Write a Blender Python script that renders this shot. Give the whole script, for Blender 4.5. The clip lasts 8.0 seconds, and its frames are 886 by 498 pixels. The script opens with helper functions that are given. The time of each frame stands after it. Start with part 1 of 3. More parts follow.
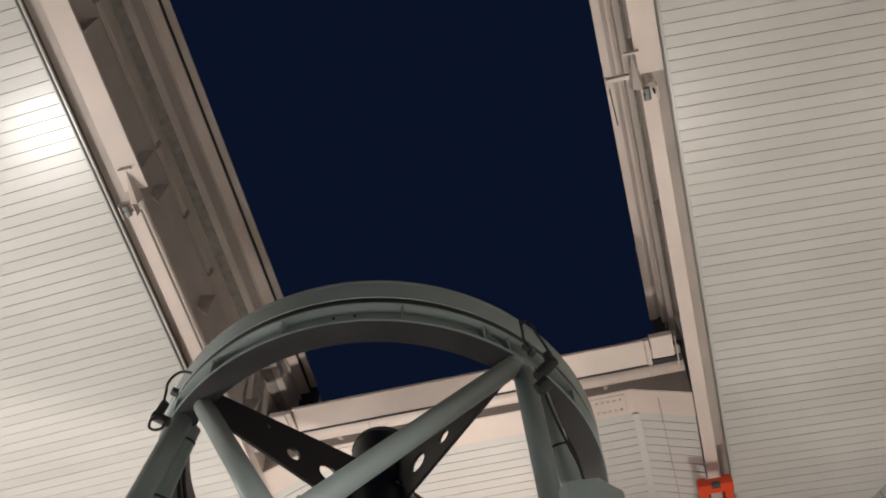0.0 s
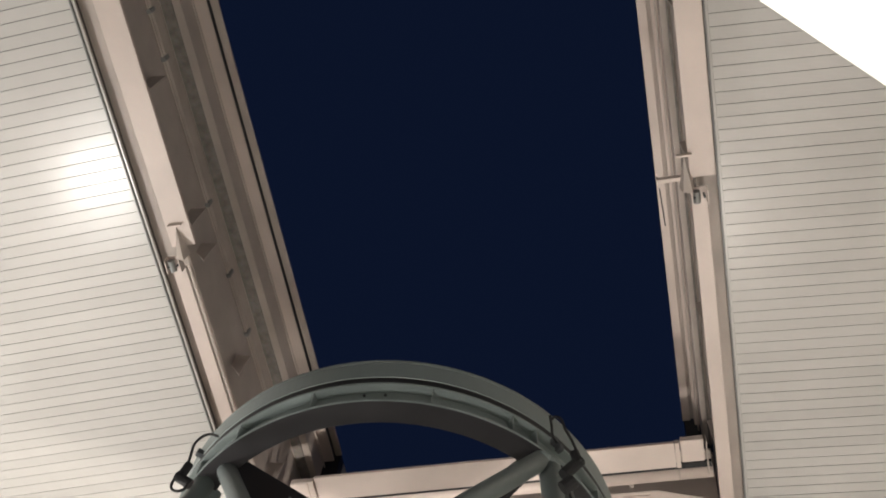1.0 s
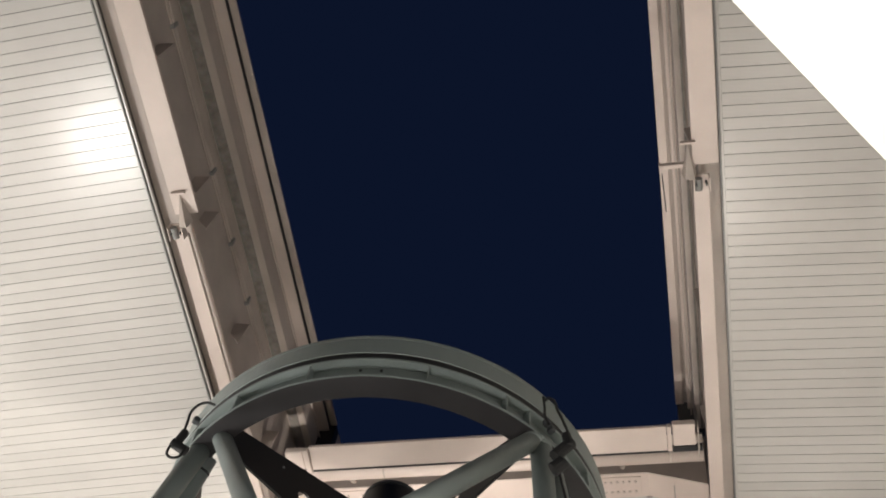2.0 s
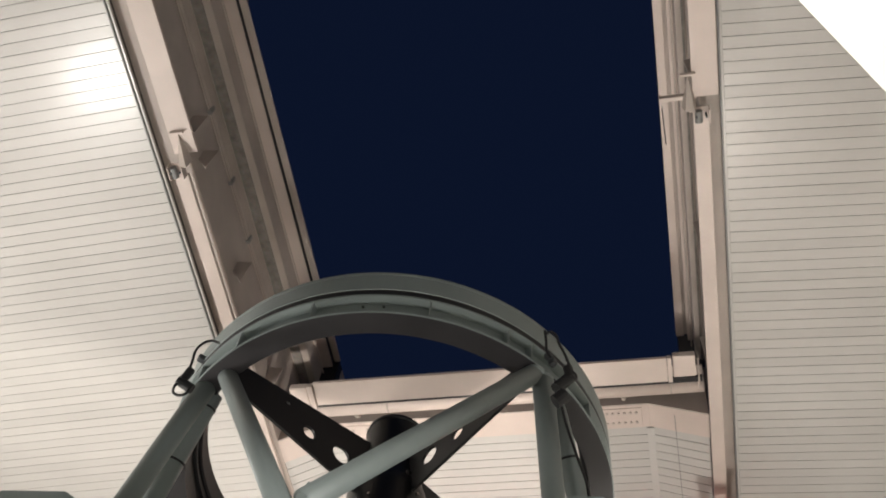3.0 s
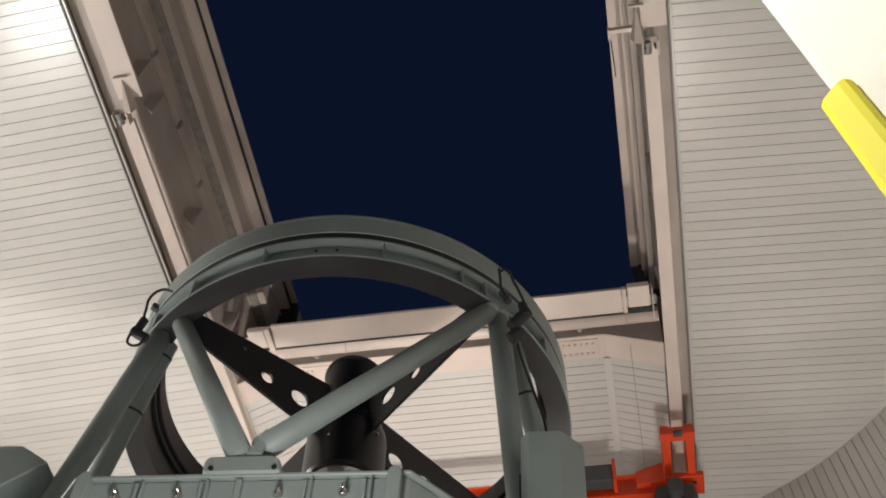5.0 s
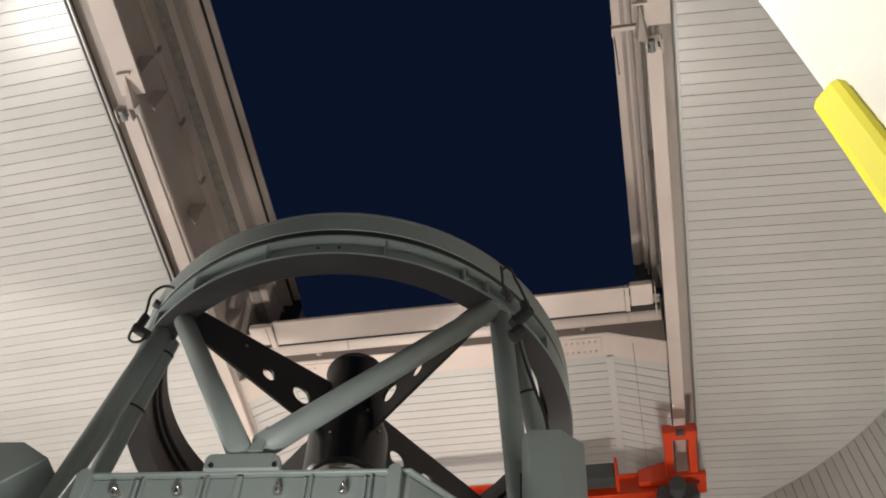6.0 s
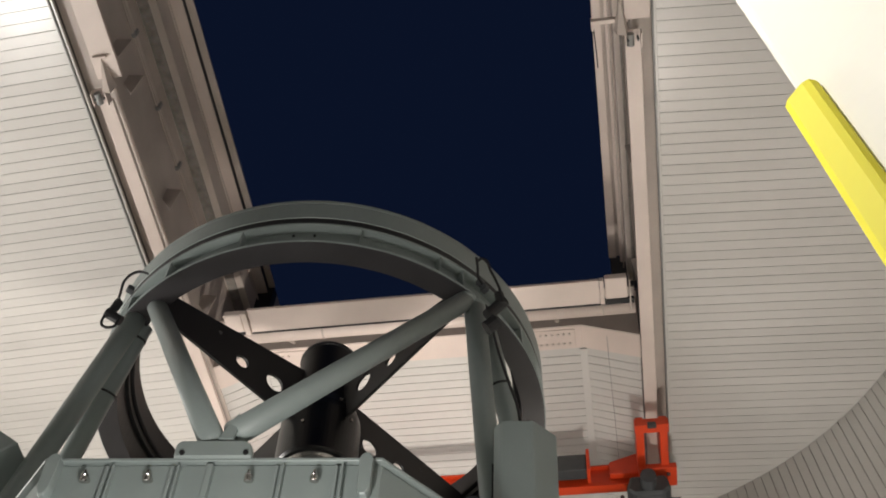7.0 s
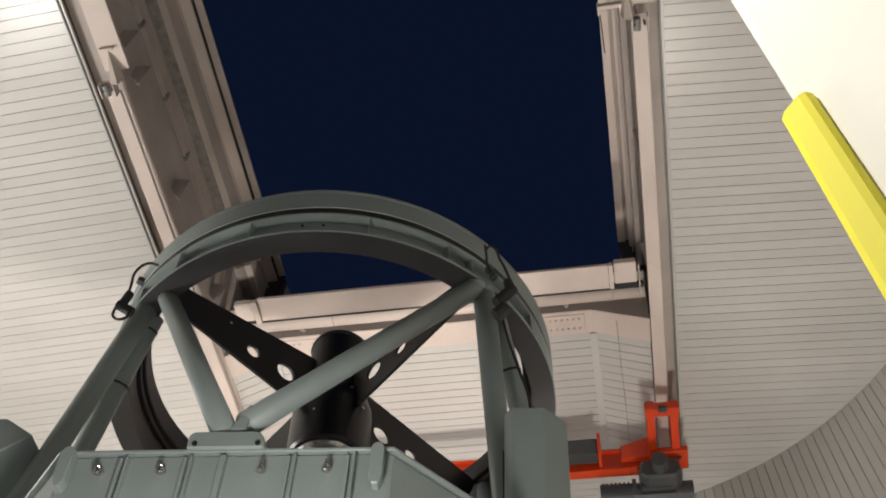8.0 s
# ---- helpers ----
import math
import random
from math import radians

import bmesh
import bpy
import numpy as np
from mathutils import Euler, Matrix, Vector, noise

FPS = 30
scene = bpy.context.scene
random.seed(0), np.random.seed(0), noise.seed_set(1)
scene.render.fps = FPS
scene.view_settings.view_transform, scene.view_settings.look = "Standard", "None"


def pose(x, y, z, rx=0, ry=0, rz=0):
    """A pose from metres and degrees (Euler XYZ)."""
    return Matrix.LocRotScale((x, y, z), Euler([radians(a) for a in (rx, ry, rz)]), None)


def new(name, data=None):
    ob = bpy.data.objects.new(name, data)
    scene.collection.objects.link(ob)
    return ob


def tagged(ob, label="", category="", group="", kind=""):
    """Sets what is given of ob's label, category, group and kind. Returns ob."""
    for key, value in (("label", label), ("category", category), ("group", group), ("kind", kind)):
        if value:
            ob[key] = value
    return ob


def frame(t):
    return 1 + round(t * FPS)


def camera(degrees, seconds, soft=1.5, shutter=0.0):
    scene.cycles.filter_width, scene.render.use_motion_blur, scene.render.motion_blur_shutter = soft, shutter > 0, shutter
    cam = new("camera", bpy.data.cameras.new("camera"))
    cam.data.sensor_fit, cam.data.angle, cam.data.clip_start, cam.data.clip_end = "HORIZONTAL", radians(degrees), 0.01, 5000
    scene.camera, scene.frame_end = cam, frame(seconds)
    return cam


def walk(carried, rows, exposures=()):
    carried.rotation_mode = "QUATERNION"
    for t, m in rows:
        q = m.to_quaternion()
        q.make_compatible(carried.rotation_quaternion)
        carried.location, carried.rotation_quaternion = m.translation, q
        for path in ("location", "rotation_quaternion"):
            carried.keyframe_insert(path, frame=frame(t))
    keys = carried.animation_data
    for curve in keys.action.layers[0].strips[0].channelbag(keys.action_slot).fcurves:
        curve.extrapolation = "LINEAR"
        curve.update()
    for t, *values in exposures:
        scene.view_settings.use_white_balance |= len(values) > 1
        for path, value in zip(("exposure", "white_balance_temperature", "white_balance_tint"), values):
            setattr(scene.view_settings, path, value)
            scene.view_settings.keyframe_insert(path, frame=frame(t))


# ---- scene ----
cam = camera(43.36, 8.0, soft=1.9)
walk(cam, [
    (0.0, pose(1.3196, 0.1768, 1.5686, 149.715, -0.580, 14.120)),
    (0.5, pose(1.3294, 0.1232, 1.5996, 152.243, -3.951, 10.867)),
    (1.0, pose(1.3426, 0.0896, 1.5976, 153.401, -4.927, 10.560)),
    (1.5, pose(1.3675, 0.0475, 1.5912, 153.065, -6.139, 8.499)),
    (3.0, pose(1.3649, 0.0235, 1.5658, 148.713, -5.626, 9.413)),
    (3.5, pose(1.3840, 0.0271, 1.5858, 147.021, -4.728, 8.444)),
    (4.0, pose(1.3958, 0.0195, 1.6017, 145.860, -4.025, 8.300)),
    (4.5, pose(1.3923, 0.0009, 1.6015, 145.363, -2.724, 9.708)),
    (6.0, pose(1.4032, 0.0057, 1.6118, 145.098, -3.119, 9.669)),
    (6.5, pose(1.4112, 0.0091, 1.6147, 144.909, -2.746, 8.842)),
    (7.0, pose(1.4077, 0.0060, 1.6157, 144.646, -2.690, 8.185)),
    (7.5, pose(1.4125, 0.0001, 1.6169, 144.282, -2.355, 8.908)),
    (8.0, pose(1.4161, -0.0179, 1.6179, 143.786, -2.665, 9.057)),
], exposures=((0.0, 0.17), (0.6, 0.27), (1.5, 0.38), (2.8, 0.36), (3.5, 0.28), (4.5, 0.2), (8.0, 0.2)))

# ---- light ----
world = bpy.data.worlds.new("night_sky")
scene.world = world
world.use_nodes = True
world.node_tree.nodes["Background"].inputs[0].default_value = (0.17, 0.33, 1.0, 1)
world.node_tree.nodes["Background"].inputs[1].default_value = 0.0162


def point_light(name, place, power, radius, colour=(1, 0.9, 0.8)):
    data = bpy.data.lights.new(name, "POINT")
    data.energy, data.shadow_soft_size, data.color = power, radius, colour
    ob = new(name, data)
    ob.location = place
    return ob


point_light("wall_lamp", (-3.95, 3.8, 5.0), 250, 0.3, (1, 0.96, 0.91))
# Unseen fill lights added to brighten the telescope, closed shutter, girders and column.
point_light("body_fill", (0.35, 2.12, 3.05), 108, 0.15, (1, 0.96, 0.91))
point_light("north_fill", (0.7, 6.9, 1.3), 950, 0.2, (1, 0.92, 0.84))
point_light("east_fill", (1.9, 5.9, 3.2), 270, 0.2, (1, 0.93, 0.85))
point_light("column_fill", (1.0, 0.0, 2.9), 36, 0.06, (1, 0.95, 0.85))

# ---- materials ----


def material(name, colour, rough=0.5, metal=0.0, vary=0.12, scale=6.0, bump=0.05, fine=90.0, dirt=None, island=0.0):
    """A painted or bare surface: broad stains, fine grain and a slight relief."""
    m = bpy.data.materials.new(name)
    m.use_nodes = True
    nt = m.node_tree
    b = nt.nodes["Principled BSDF"]
    geo = nt.nodes.new("ShaderNodeTexCoord")
    n1 = nt.nodes.new("ShaderNodeTexNoise")
    n1.inputs["Scale"].default_value, n1.inputs["Detail"].default_value = scale, 6
    n2 = nt.nodes.new("ShaderNodeTexNoise")
    n2.inputs["Scale"].default_value, n2.inputs["Detail"].default_value = fine, 3
    nt.links.new(geo.outputs["Object"], n1.inputs["Vector"])
    nt.links.new(geo.outputs["Object"], n2.inputs["Vector"])
    ramp = nt.nodes.new("ShaderNodeValToRGB")
    dark = dirt or [c * (1 - vary) for c in colour]
    ramp.color_ramp.elements[0].position, ramp.color_ramp.elements[0].color = 0.3, (*dark, 1)
    ramp.color_ramp.elements[1].position, ramp.color_ramp.elements[1].color = 0.62, (*colour, 1)
    nt.links.new(n1.outputs["Fac"], ramp.inputs["Fac"])
    mix = nt.nodes.new("ShaderNodeMix")
    mix.data_type, mix.blend_type = "RGBA", "MULTIPLY"
    mix.inputs[0].default_value = min(0.5, vary)
    nt.links.new(ramp.outputs["Color"], mix.inputs[6])
    nt.links.new(n2.outputs["Color"], mix.inputs[7])
    # each board a little lighter or darker than the next
    geom = nt.nodes.new("ShaderNodeNewGeometry")
    tone = nt.nodes.new("ShaderNodeMapRange")
    tone.inputs["To Min"].default_value, tone.inputs["To Max"].default_value = 1 - island, 1 + island
    nt.links.new(geom.outputs["Random Per Island"], tone.inputs["Value"])
    hsv = nt.nodes.new("ShaderNodeHueSaturation")
    nt.links.new(tone.outputs["Result"], hsv.inputs["Value"])
    nt.links.new(mix.outputs[2], hsv.inputs["Color"])
    nt.links.new(hsv.outputs["Color"], b.inputs["Base Color"])
    rr = nt.nodes.new("ShaderNodeMapRange")
    rr.inputs["To Min"].default_value, rr.inputs["To Max"].default_value = max(0.05, rough - 0.04), min(1, rough + 0.04)
    nt.links.new(n1.outputs["Fac"], rr.inputs["Value"])
    nt.links.new(rr.outputs["Result"], b.inputs["Roughness"])
    b.inputs["Metallic"].default_value = metal
    if bump:
        bp = nt.nodes.new("ShaderNodeBump")
        bp.inputs["Strength"].default_value, bp.inputs["Distance"].default_value = bump, 0.01
        nt.links.new(n2.outputs["Fac"], bp.inputs["Height"])
        nt.links.new(bp.outputs["Normal"], b.inputs["Normal"])
    return m


CLAD = material("white_cladding", (0.64, 0.62, 0.59), 0.25, 0, 0.07, 1.3, 0.03, island=0.035)
GROOVE = material("dark_groove", (0.12, 0.11, 0.10), 0.8)
BEAM = material("beam_paint", (0.72, 0.61, 0.55), 0.45, 0, 0.10, 2.5, 0.05)
# Beam paint darkened for the girder and rail faces that lie in shade.
BEAM_SHADED = material("shaded_beam_paint", (0.60, 0.52, 0.465), 0.55, 0, 0.17, 3.0, 0.05)
GALV = material("galvanised_steel", (0.36, 0.36, 0.35), 0.5, 0.4, 0.25, 7.0, 0.1)
TUBE = material("grey_green_paint", (0.245, 0.285, 0.278), 0.44, 0, 0.08, 4.0, 0.04)
BLACK = material("black_paint", (0.011, 0.0105, 0.011), 0.5, 0, 0.2, 5.0, 0.05)
# Black paint lightened where the ring catches lamp light.
SOFFIT = material("lit_black_paint", (0.030, 0.0275, 0.0295), 0.6, 0, 0.25, 6.0, 0.05)
GLOSSBLACK = material("satin_black_paint", (0.010, 0.010, 0.0105), 0.34, 0, 0.2, 5.0, 0.03)
RUBBER = material("black_rubber", (0.012, 0.012, 0.013), 0.6)
ORANGE = material("orange_paint", (0.74, 0.062, 0.012), 0.4, 0, 0.12, 5.0, 0.05)
MOTOR = material("dark_grey_castings", (0.07, 0.075, 0.08), 0.5, 0.1, 0.2, 8.0, 0.1)
YELLOW = material("yellow_foam", (0.88, 0.80, 0.03), 0.65, 0, 0.04, 6.0, 0.03)
WHITE = material("white_paint", (0.80, 0.78, 0.72), 0.5, 0, 0.04, 3.0, 0.03)
CHROME = material("bright_steel", (0.6, 0.58, 0.56), 0.22, 1.0, 0.1, 20.0, 0.02)
RACK = material("greased_rack", (0.36, 0.325, 0.295), 0.6, 0, 0.35, 14.0, 0.3, 60.0)
# Dark tone for the unseen rear wall, set to cut bounce light.
DARKWALL = material("dark_grey_wall", (0.07, 0.07, 0.07), 0.8, 0, 0.15, 2.0, 0.05)
CONCRETE = material("concrete", (0.22, 0.21, 0.20), 0.85, 0, 0.2, 2.0, 0.2)

# ---- helpers ----
LIFT = Matrix.Translation((0, 0, 1.6))


def thing(name, label, category, m=LIFT, group="", kind=""):
    ob = new(name)
    ob.matrix_world = m
    ob.empty_display_size = 0.1
    return tagged(ob, label, category, group, kind)


def part(name, bm, mat, parent=None, label="", smooth=False, m=None):
    me = bpy.data.meshes.new(name)
    bmesh.ops.recalc_face_normals(bm, faces=bm.faces)
    bm.to_mesh(me)
    bm.free()
    me.materials.append(mat)
    if smooth:
        for p in me.polygons:
            p.use_smooth = True
    ob = new(name, me)
    if parent is not None:
        ob.parent = parent
    else:
        ob.matrix_world = LIFT
    if m is not None:
        ob.matrix_local = m
    if label:
        ob["label"] = label
    return ob


def bevelled(bm, width, segments=1):
    if width:
        bmesh.ops.bevel(bm, geom=list(bm.edges), offset=width, segments=segments, affect="EDGES", clamp_overlap=True)
    return bm


def box(x0, x1, y0, y1, z0, z1, bevel=0.004, bm=None):
    b = bmesh.new()
    v = [b.verts.new(p) for p in ((x0, y0, z0), (x1, y0, z0), (x1, y1, z0), (x0, y1, z0), (x0, y0, z1), (x1, y0, z1), (x1, y1, z1), (x0, y1, z1))]
    for f in ((0, 3, 2, 1), (4, 5, 6, 7), (0, 1, 5, 4), (1, 2, 6, 5), (2, 3, 7, 6), (3, 0, 4, 7)):
        b.faces.new([v[i] for i in f])
    bevelled(b, bevel)
    return merge(bm, b)


def merge(bm, b):
    if bm is None:
        return b
    me = bpy.data.meshes.new("join")
    b.to_mesh(me)
    b.free()
    bm.from_mesh(me)
    bpy.data.meshes.remove(me)
    return bm


def prism(profile, y0, y1, axis="y", bevel=0.0, bm=None):
    """A closed outline drawn out along an axis. Along y the outline is (x, z), along z (x, y), along x (y, z)."""
    b = bmesh.new()

    def at(p, s):
        return {"y": (p[0], s, p[1]), "z": (p[0], p[1], s), "x": (s, p[0], p[1])}[axis]

    a = [b.verts.new(at(p, y0)) for p in profile]
    c = [b.verts.new(at(p, y1)) for p in profile]
    n = len(profile)
    b.faces.new(a)
    b.faces.new(c[::-1])
    for i in range(n):
        b.faces.new((a[i], c[i], c[(i + 1) % n], a[(i + 1) % n]))
    bevelled(b, bevel)
    return merge(bm, b)


def rod(p, q, r, n=20, r2=None, bm=None, caps=True):
    p, q = Vector(p), Vector(q)
    b = bmesh.new()
    bmesh.ops.create_cone(b, cap_ends=caps, segments=n, radius1=r, radius2=r if r2 is None else r2, depth=(q - p).length)
    turn = (q - p).to_track_quat("Z", "Y").to_matrix().to_4x4()
    b.transform(Matrix.Translation((p + q) / 2) @ turn)
    return merge(bm, b)


def lathe(profile, n=96, a0=0.0, a1=360.0, bm=None, closed=True):
    """A closed outline (radius, height) turned about z."""
    b = bmesh.new()
    full = abs(a1 - a0) > 359
    steps = n if full else n + 1
    rings = []
    for i in range(steps):
        a = radians(a0 + (a1 - a0) * i / n)
        rings.append([b.verts.new((r * math.cos(a), r * math.sin(a), z)) for r, z in profile])
    k = len(profile)
    for i in range(n):
        u, w = rings[i], rings[(i + 1) % steps]
        for j in range(k if closed else k - 1):
            b.faces.new((u[j], w[j], w[(j + 1) % k], u[(j + 1) % k]))
    if not full and closed:
        b.faces.new(rings[0])
        b.faces.new(rings[-1][::-1])
    return merge(bm, b)


def cable(name, pts, r, parent, mat, label=""):
    cu = bpy.data.curves.new(name, "CURVE")
    cu.dimensions, cu.bevel_depth, cu.bevel_resolution, cu.resolution_u = "3D", r, 3, 8
    sp = cu.splines.new("BEZIER")
    sp.bezier_points.add(len(pts) - 1)
    for bp, p in zip(sp.bezier_points, pts):
        bp.co = p
        bp.handle_left_type = bp.handle_right_type = "AUTO"
    tmp = bpy.data.objects.new(name, cu)
    me = bpy.data.meshes.new_from_object(tmp)
    bpy.data.objects.remove(tmp)
    me.materials.clear()
    me.materials.append(mat)
    for p in me.polygons:
        p.use_smooth = True
    ob = new(name, me)
    ob.parent = parent
    if label:
        ob["label"] = label
    return ob


# ---- the enclosure ----
CEIL = 7.05
PITCH = 0.0874
XL, XR = -1.985, 2.045


def boards(side):
    bm = bmesh.new()
    rng = random.Random(5 if side > 0 else 6)
    y = -3.0
    edge = XR if side > 0 else XL
    far = 4.15 if side > 0 else -4.85
    slope = 0.050
    while y < 8.2:
        ys0, ys1 = y + 0.002, y + PITCH - 0.002
        a, c = edge, far
        d = slope * abs(c - a)
        b = bmesh.new()
        q = [(a, ys0), (c, ys0 + d), (c, ys1 + d), (a, ys1)]
        tilt = [rng.uniform(-0.0008, 0.0008) for _ in range(4)]
        lowv = [b.verts.new((p[0], p[1], CEIL + d)) for p, d in zip(q, tilt)]
        upv = [b.verts.new((p[0], p[1], CEIL + 0.02)) for p in q]
        b.faces.new(lowv)
        b.faces.new(upv[::-1])
        for i in range(4):
            b.faces.new((lowv[i], upv[i], upv[(i + 1) % 4], lowv[(i + 1) % 4]))
        merge(bm, b)
        y += PITCH
    return bm


def enclosure():
    for side, nm in ((-1, "ceiling_west"), (1, "ceiling_east")):
        ob = part(nm, boards(side), CLAD)
        tagged(ob, "off-white ribbed metal ceiling boards with dark grooves", "ceiling", kind="structure")
        x0, x1 = (XR, 4.6) if side > 0 else (-5.2, XL)
        ob = part(nm + "_deck", box(x0, x1, -3.2, 8.6, CEIL + 0.012, CEIL + 0.08, 0), GROOVE)
        tagged(ob, "dark backing deck above the ribbed ceiling", "ceiling", kind="structure")
    ob = part("floor", box(-5.2, 5.2, -3.6, 9.2, -1.7, -1.6, 0), CONCRETE)
    tagged(ob, "plain grey concrete floor", "floor", kind="structure")
    # Unseen wall, kept dark so little light bounces onto the telescope ring.
    ob = part("wall_south", box(-5.0, 4.7, -3.3, -3.1, -1.6, CEIL + 0.08, 0), DARKWALL)
    tagged(ob, "plain unseen rear wall, dark to cut bounce light", "wall", kind="structure")


def leaning_wall(side):
    """Slatted wall that meets the ceiling in a curve and leans inwards towards the floor."""
    pts = []
    n = 60
    for i in range(n + 1):
        a = radians(-2 + 96 * i / n)
        pts.append((side * (0.85 + 3.28 * math.cos(a)) + (0.03 if side > 0 else -0.7), 5.02 + 3.28 * math.sin(a)))
    pts = [(pts[0][0], -3.1)] + [(pts[0][0], -3.1 + (pts[0][1] + 3.1) * i / 60) for i in range(1, 60)] + pts
    return pts


def wall_slats(side):
    pts = leaning_wall(side)
    # even steps along the plan
    run = [0.0]
    for p, q in zip(pts, pts[1:]):
        run.append(run[-1] + math.hypot(q[0] - p[0], q[1] - p[1]))
    step = 0.0874

    def at(s):
        for i in range(len(pts) - 1):
            if run[i + 1] >= s:
                f = (s - run[i]) / max(1e-9, run[i + 1] - run[i])
                return (pts[i][0] + (pts[i + 1][0] - pts[i][0]) * f, pts[i][1] + (pts[i + 1][1] - pts[i][1]) * f)
        return pts[-1]

    lean = -0.324
    slats, back = [], bmesh.new()
    s = 0.0
    while s + step < run[-1]:
        a, c = at(s + 0.003), at(s + step - 0.003)
        t = Vector((c[0] - a[0], c[1] - a[1])).normalized()
        out = Vector((t.y, -t.x)) * side

        def sheet(target, ends, off):
            rows = []
            for z in (CEIL + 0.01, 1.6, -1.6):
                d = lean * (CEIL - max(z, 1.6))
                # the lean fades towards the side walls
                rows.append([target.verts.new((q[0] + out.x * off, q[1] + out.y * off + d * max(0, min(1, (q[1] - 1.0) / 4.0)), z)) for q in ends])
            return rows

        one = bmesh.new()
        u, w = sheet(one, (a, c), 0.0), sheet(one, (a, c), 0.014)
        for i in range(2):
            one.faces.new((u[i][0], u[i][1], u[i + 1][1], u[i + 1][0]))
            one.faces.new((w[i][1], w[i][0], w[i + 1][0], w[i + 1][1]))
            one.faces.new((u[i][0], u[i + 1][0], w[i + 1][0], w[i][0]))
            one.faces.new((u[i][1], w[i][1], w[i + 1][1], u[i + 1][1]))
        one.faces.new((u[0][0], w[0][0], w[0][1], u[0][1]))
        one.faces.new((u[2][1], w[2][1], w[2][0], u[2][0]))
        slats.append(one)
        v, x = sheet(back, (at(s), at(s + step)), 0.012), sheet(back, (at(s), at(s + step)), 0.08)
        for i in range(2):
            back.faces.new((v[i][0], v[i][1], v[i + 1][1], v[i + 1][0]))
            back.faces.new((x[i][1], x[i][0], x[i + 1][0], x[i + 1][1]))
        s += step
    return slats, back


def walls():
    for side, nm in ((-1, "wall_west"), (1, "wall_east")):
        slats, back = wall_slats(side)
        ob = part(nm, back, GROOVE)
        tagged(ob, "off-white slatted metal wall with dark joints", "wall", kind="structure")
        for one in slats:
            part("slat", one, CLAD, ob)


enclosure()
walls()


# ---- slit: girders, shutter rails, sill ----
def stiffener(y, web, edge, s):
    """A transverse plate between the girder's web and its flange edge, leaning out a little at the top."""
    b = bmesh.new()
    tip = edge - s * 0.026
    q = ((web, 7.10), (edge - s * 0.004, 6.925), (tip, 7.205), (web, 7.235))
    f = [b.verts.new((x, y - 0.008, z)) for x, z in q]
    k = [b.verts.new((x, y + 0.008, z)) for x, z in q]
    b.faces.new(f)
    b.faces.new(k[::-1])
    for i in range(4):
        b.faces.new((f[i], k[i], k[(i + 1) % 4], f[(i + 1) % 4]))
    return b


def span(a, b):
    return min(a, b), max(a, b)


def roof_beam(side):
    e = thing("roof_beam", "off-white painted steel roof girder beside the open slit", "beam", group="roof girders")
    s = side
    c = -1.788 if s < 0 else 1.887
    wide = (-1.787, -1.61) if s < 0 else (1.838, 2.008)
    edge, web = (-1.61, -1.711) if s < 0 else (1.838, 1.88)
    part("crane_rail", box(c - 0.052, c + 0.052, 3.27, 7.3, 6.89, 6.925, 0.003), BEAM, e)
    part("wide_flange", box(*wide, -3.0, 3.10, 6.885, 6.915, 0.003), BEAM, e)
    part("web", box(*span(web, web + s * 0.02), -3.0, 8.6, 6.956, 7.789, 0.002), BEAM_SHADED, e)
    b = (XR if s > 0 else XL) - s * 0.003
    part("closing_plate", box(*span(web + s * 0.022, b), -3.0, 8.6, CEIL + 0.045, CEIL + 0.06, 0), BEAM_SHADED, e, "closing plate in shaded beam paint")
    t = XR if s > 0 else XL
    part("edge_trim", box(t - 0.020, t - 0.008, -3.0, 8.6, CEIL - 0.045, CEIL - 0.014, 0.003), GALV, e, "narrow grey edge trim")
    part("edge_trim", box(t - 0.006, t + 0.012, -3.0, 8.6, CEIL - 0.03, CEIL - 0.004, 0.003), CLAD, e)
    for y in (0.67, 1.96, 2.972, 3.257, 4.24, 5.28):
        part("stiffener", stiffener(y, web, edge, s), BEAM_SHADED, e)
    # buffer stop where the wide flange ends and the crane rail begins
    x = c - s * 0.075
    part("stop_plate", box(x - 0.05, x + 0.05, 2.92, 2.935, 6.85, 6.886, 0.002), BEAM, e)
    g = bmesh.new()
    v = [g.verts.new(p) for p in ((x, 2.94, 6.884), (x - 0.05, 3.16, 6.884), (x + 0.05, 3.16, 6.884), (x + 0.03, 3.16, 6.77), (x - 0.03, 3.16, 6.80))]
    for q in ((0, 1, 2), (0, 2, 3), (0, 3, 4), (0, 4, 1), (1, 4, 3, 2)):
        g.faces.new([v[k] for k in q])
    part("stop_gusset", g, BEAM_SHADED, e)
    part("buffer_box", prism(((c - 0.055, 6.88), (c + 0.055, 6.88), (c + 0.055, 6.80), (c + 0.047, 6.80), (c + 0.047, 6.872), (c - 0.047, 6.872), (c - 0.047, 6.80), (c - 0.055, 6.80)), 3.165, 3.265, "y"), BEAM, e)
    part("buffer", rod((c - 0.02, 3.18, 6.84), (c - 0.02, 3.262, 6.84), 0.026, 14), GALV, e, "worn grey buffer")
    for dx in (-0.035, 0.03):
        part("bolt", rod((c + dx, 3.215, 6.805), (c + dx, 3.215, 6.872), 0.007, 8), MOTOR, e)
    x = web - s * 0.014
    for z in (7.525, 7.575) if s < 0 else ():
        part("conduit", rod((x, -3.0, z), (x, 5.2, z), 0.010, 8), BEAM_SHADED, e, smooth=True)
    for y in (1.2, 1.55, 1.9, 3.05, 3.66, 4.2, 4.9) if s < 0 else ():
        part("conduit_clip", box(*span(x + s * 0.012, x - s * 0.02), y, y + 0.03, 7.50, 7.60, 0.002), GALV, e)
    return e


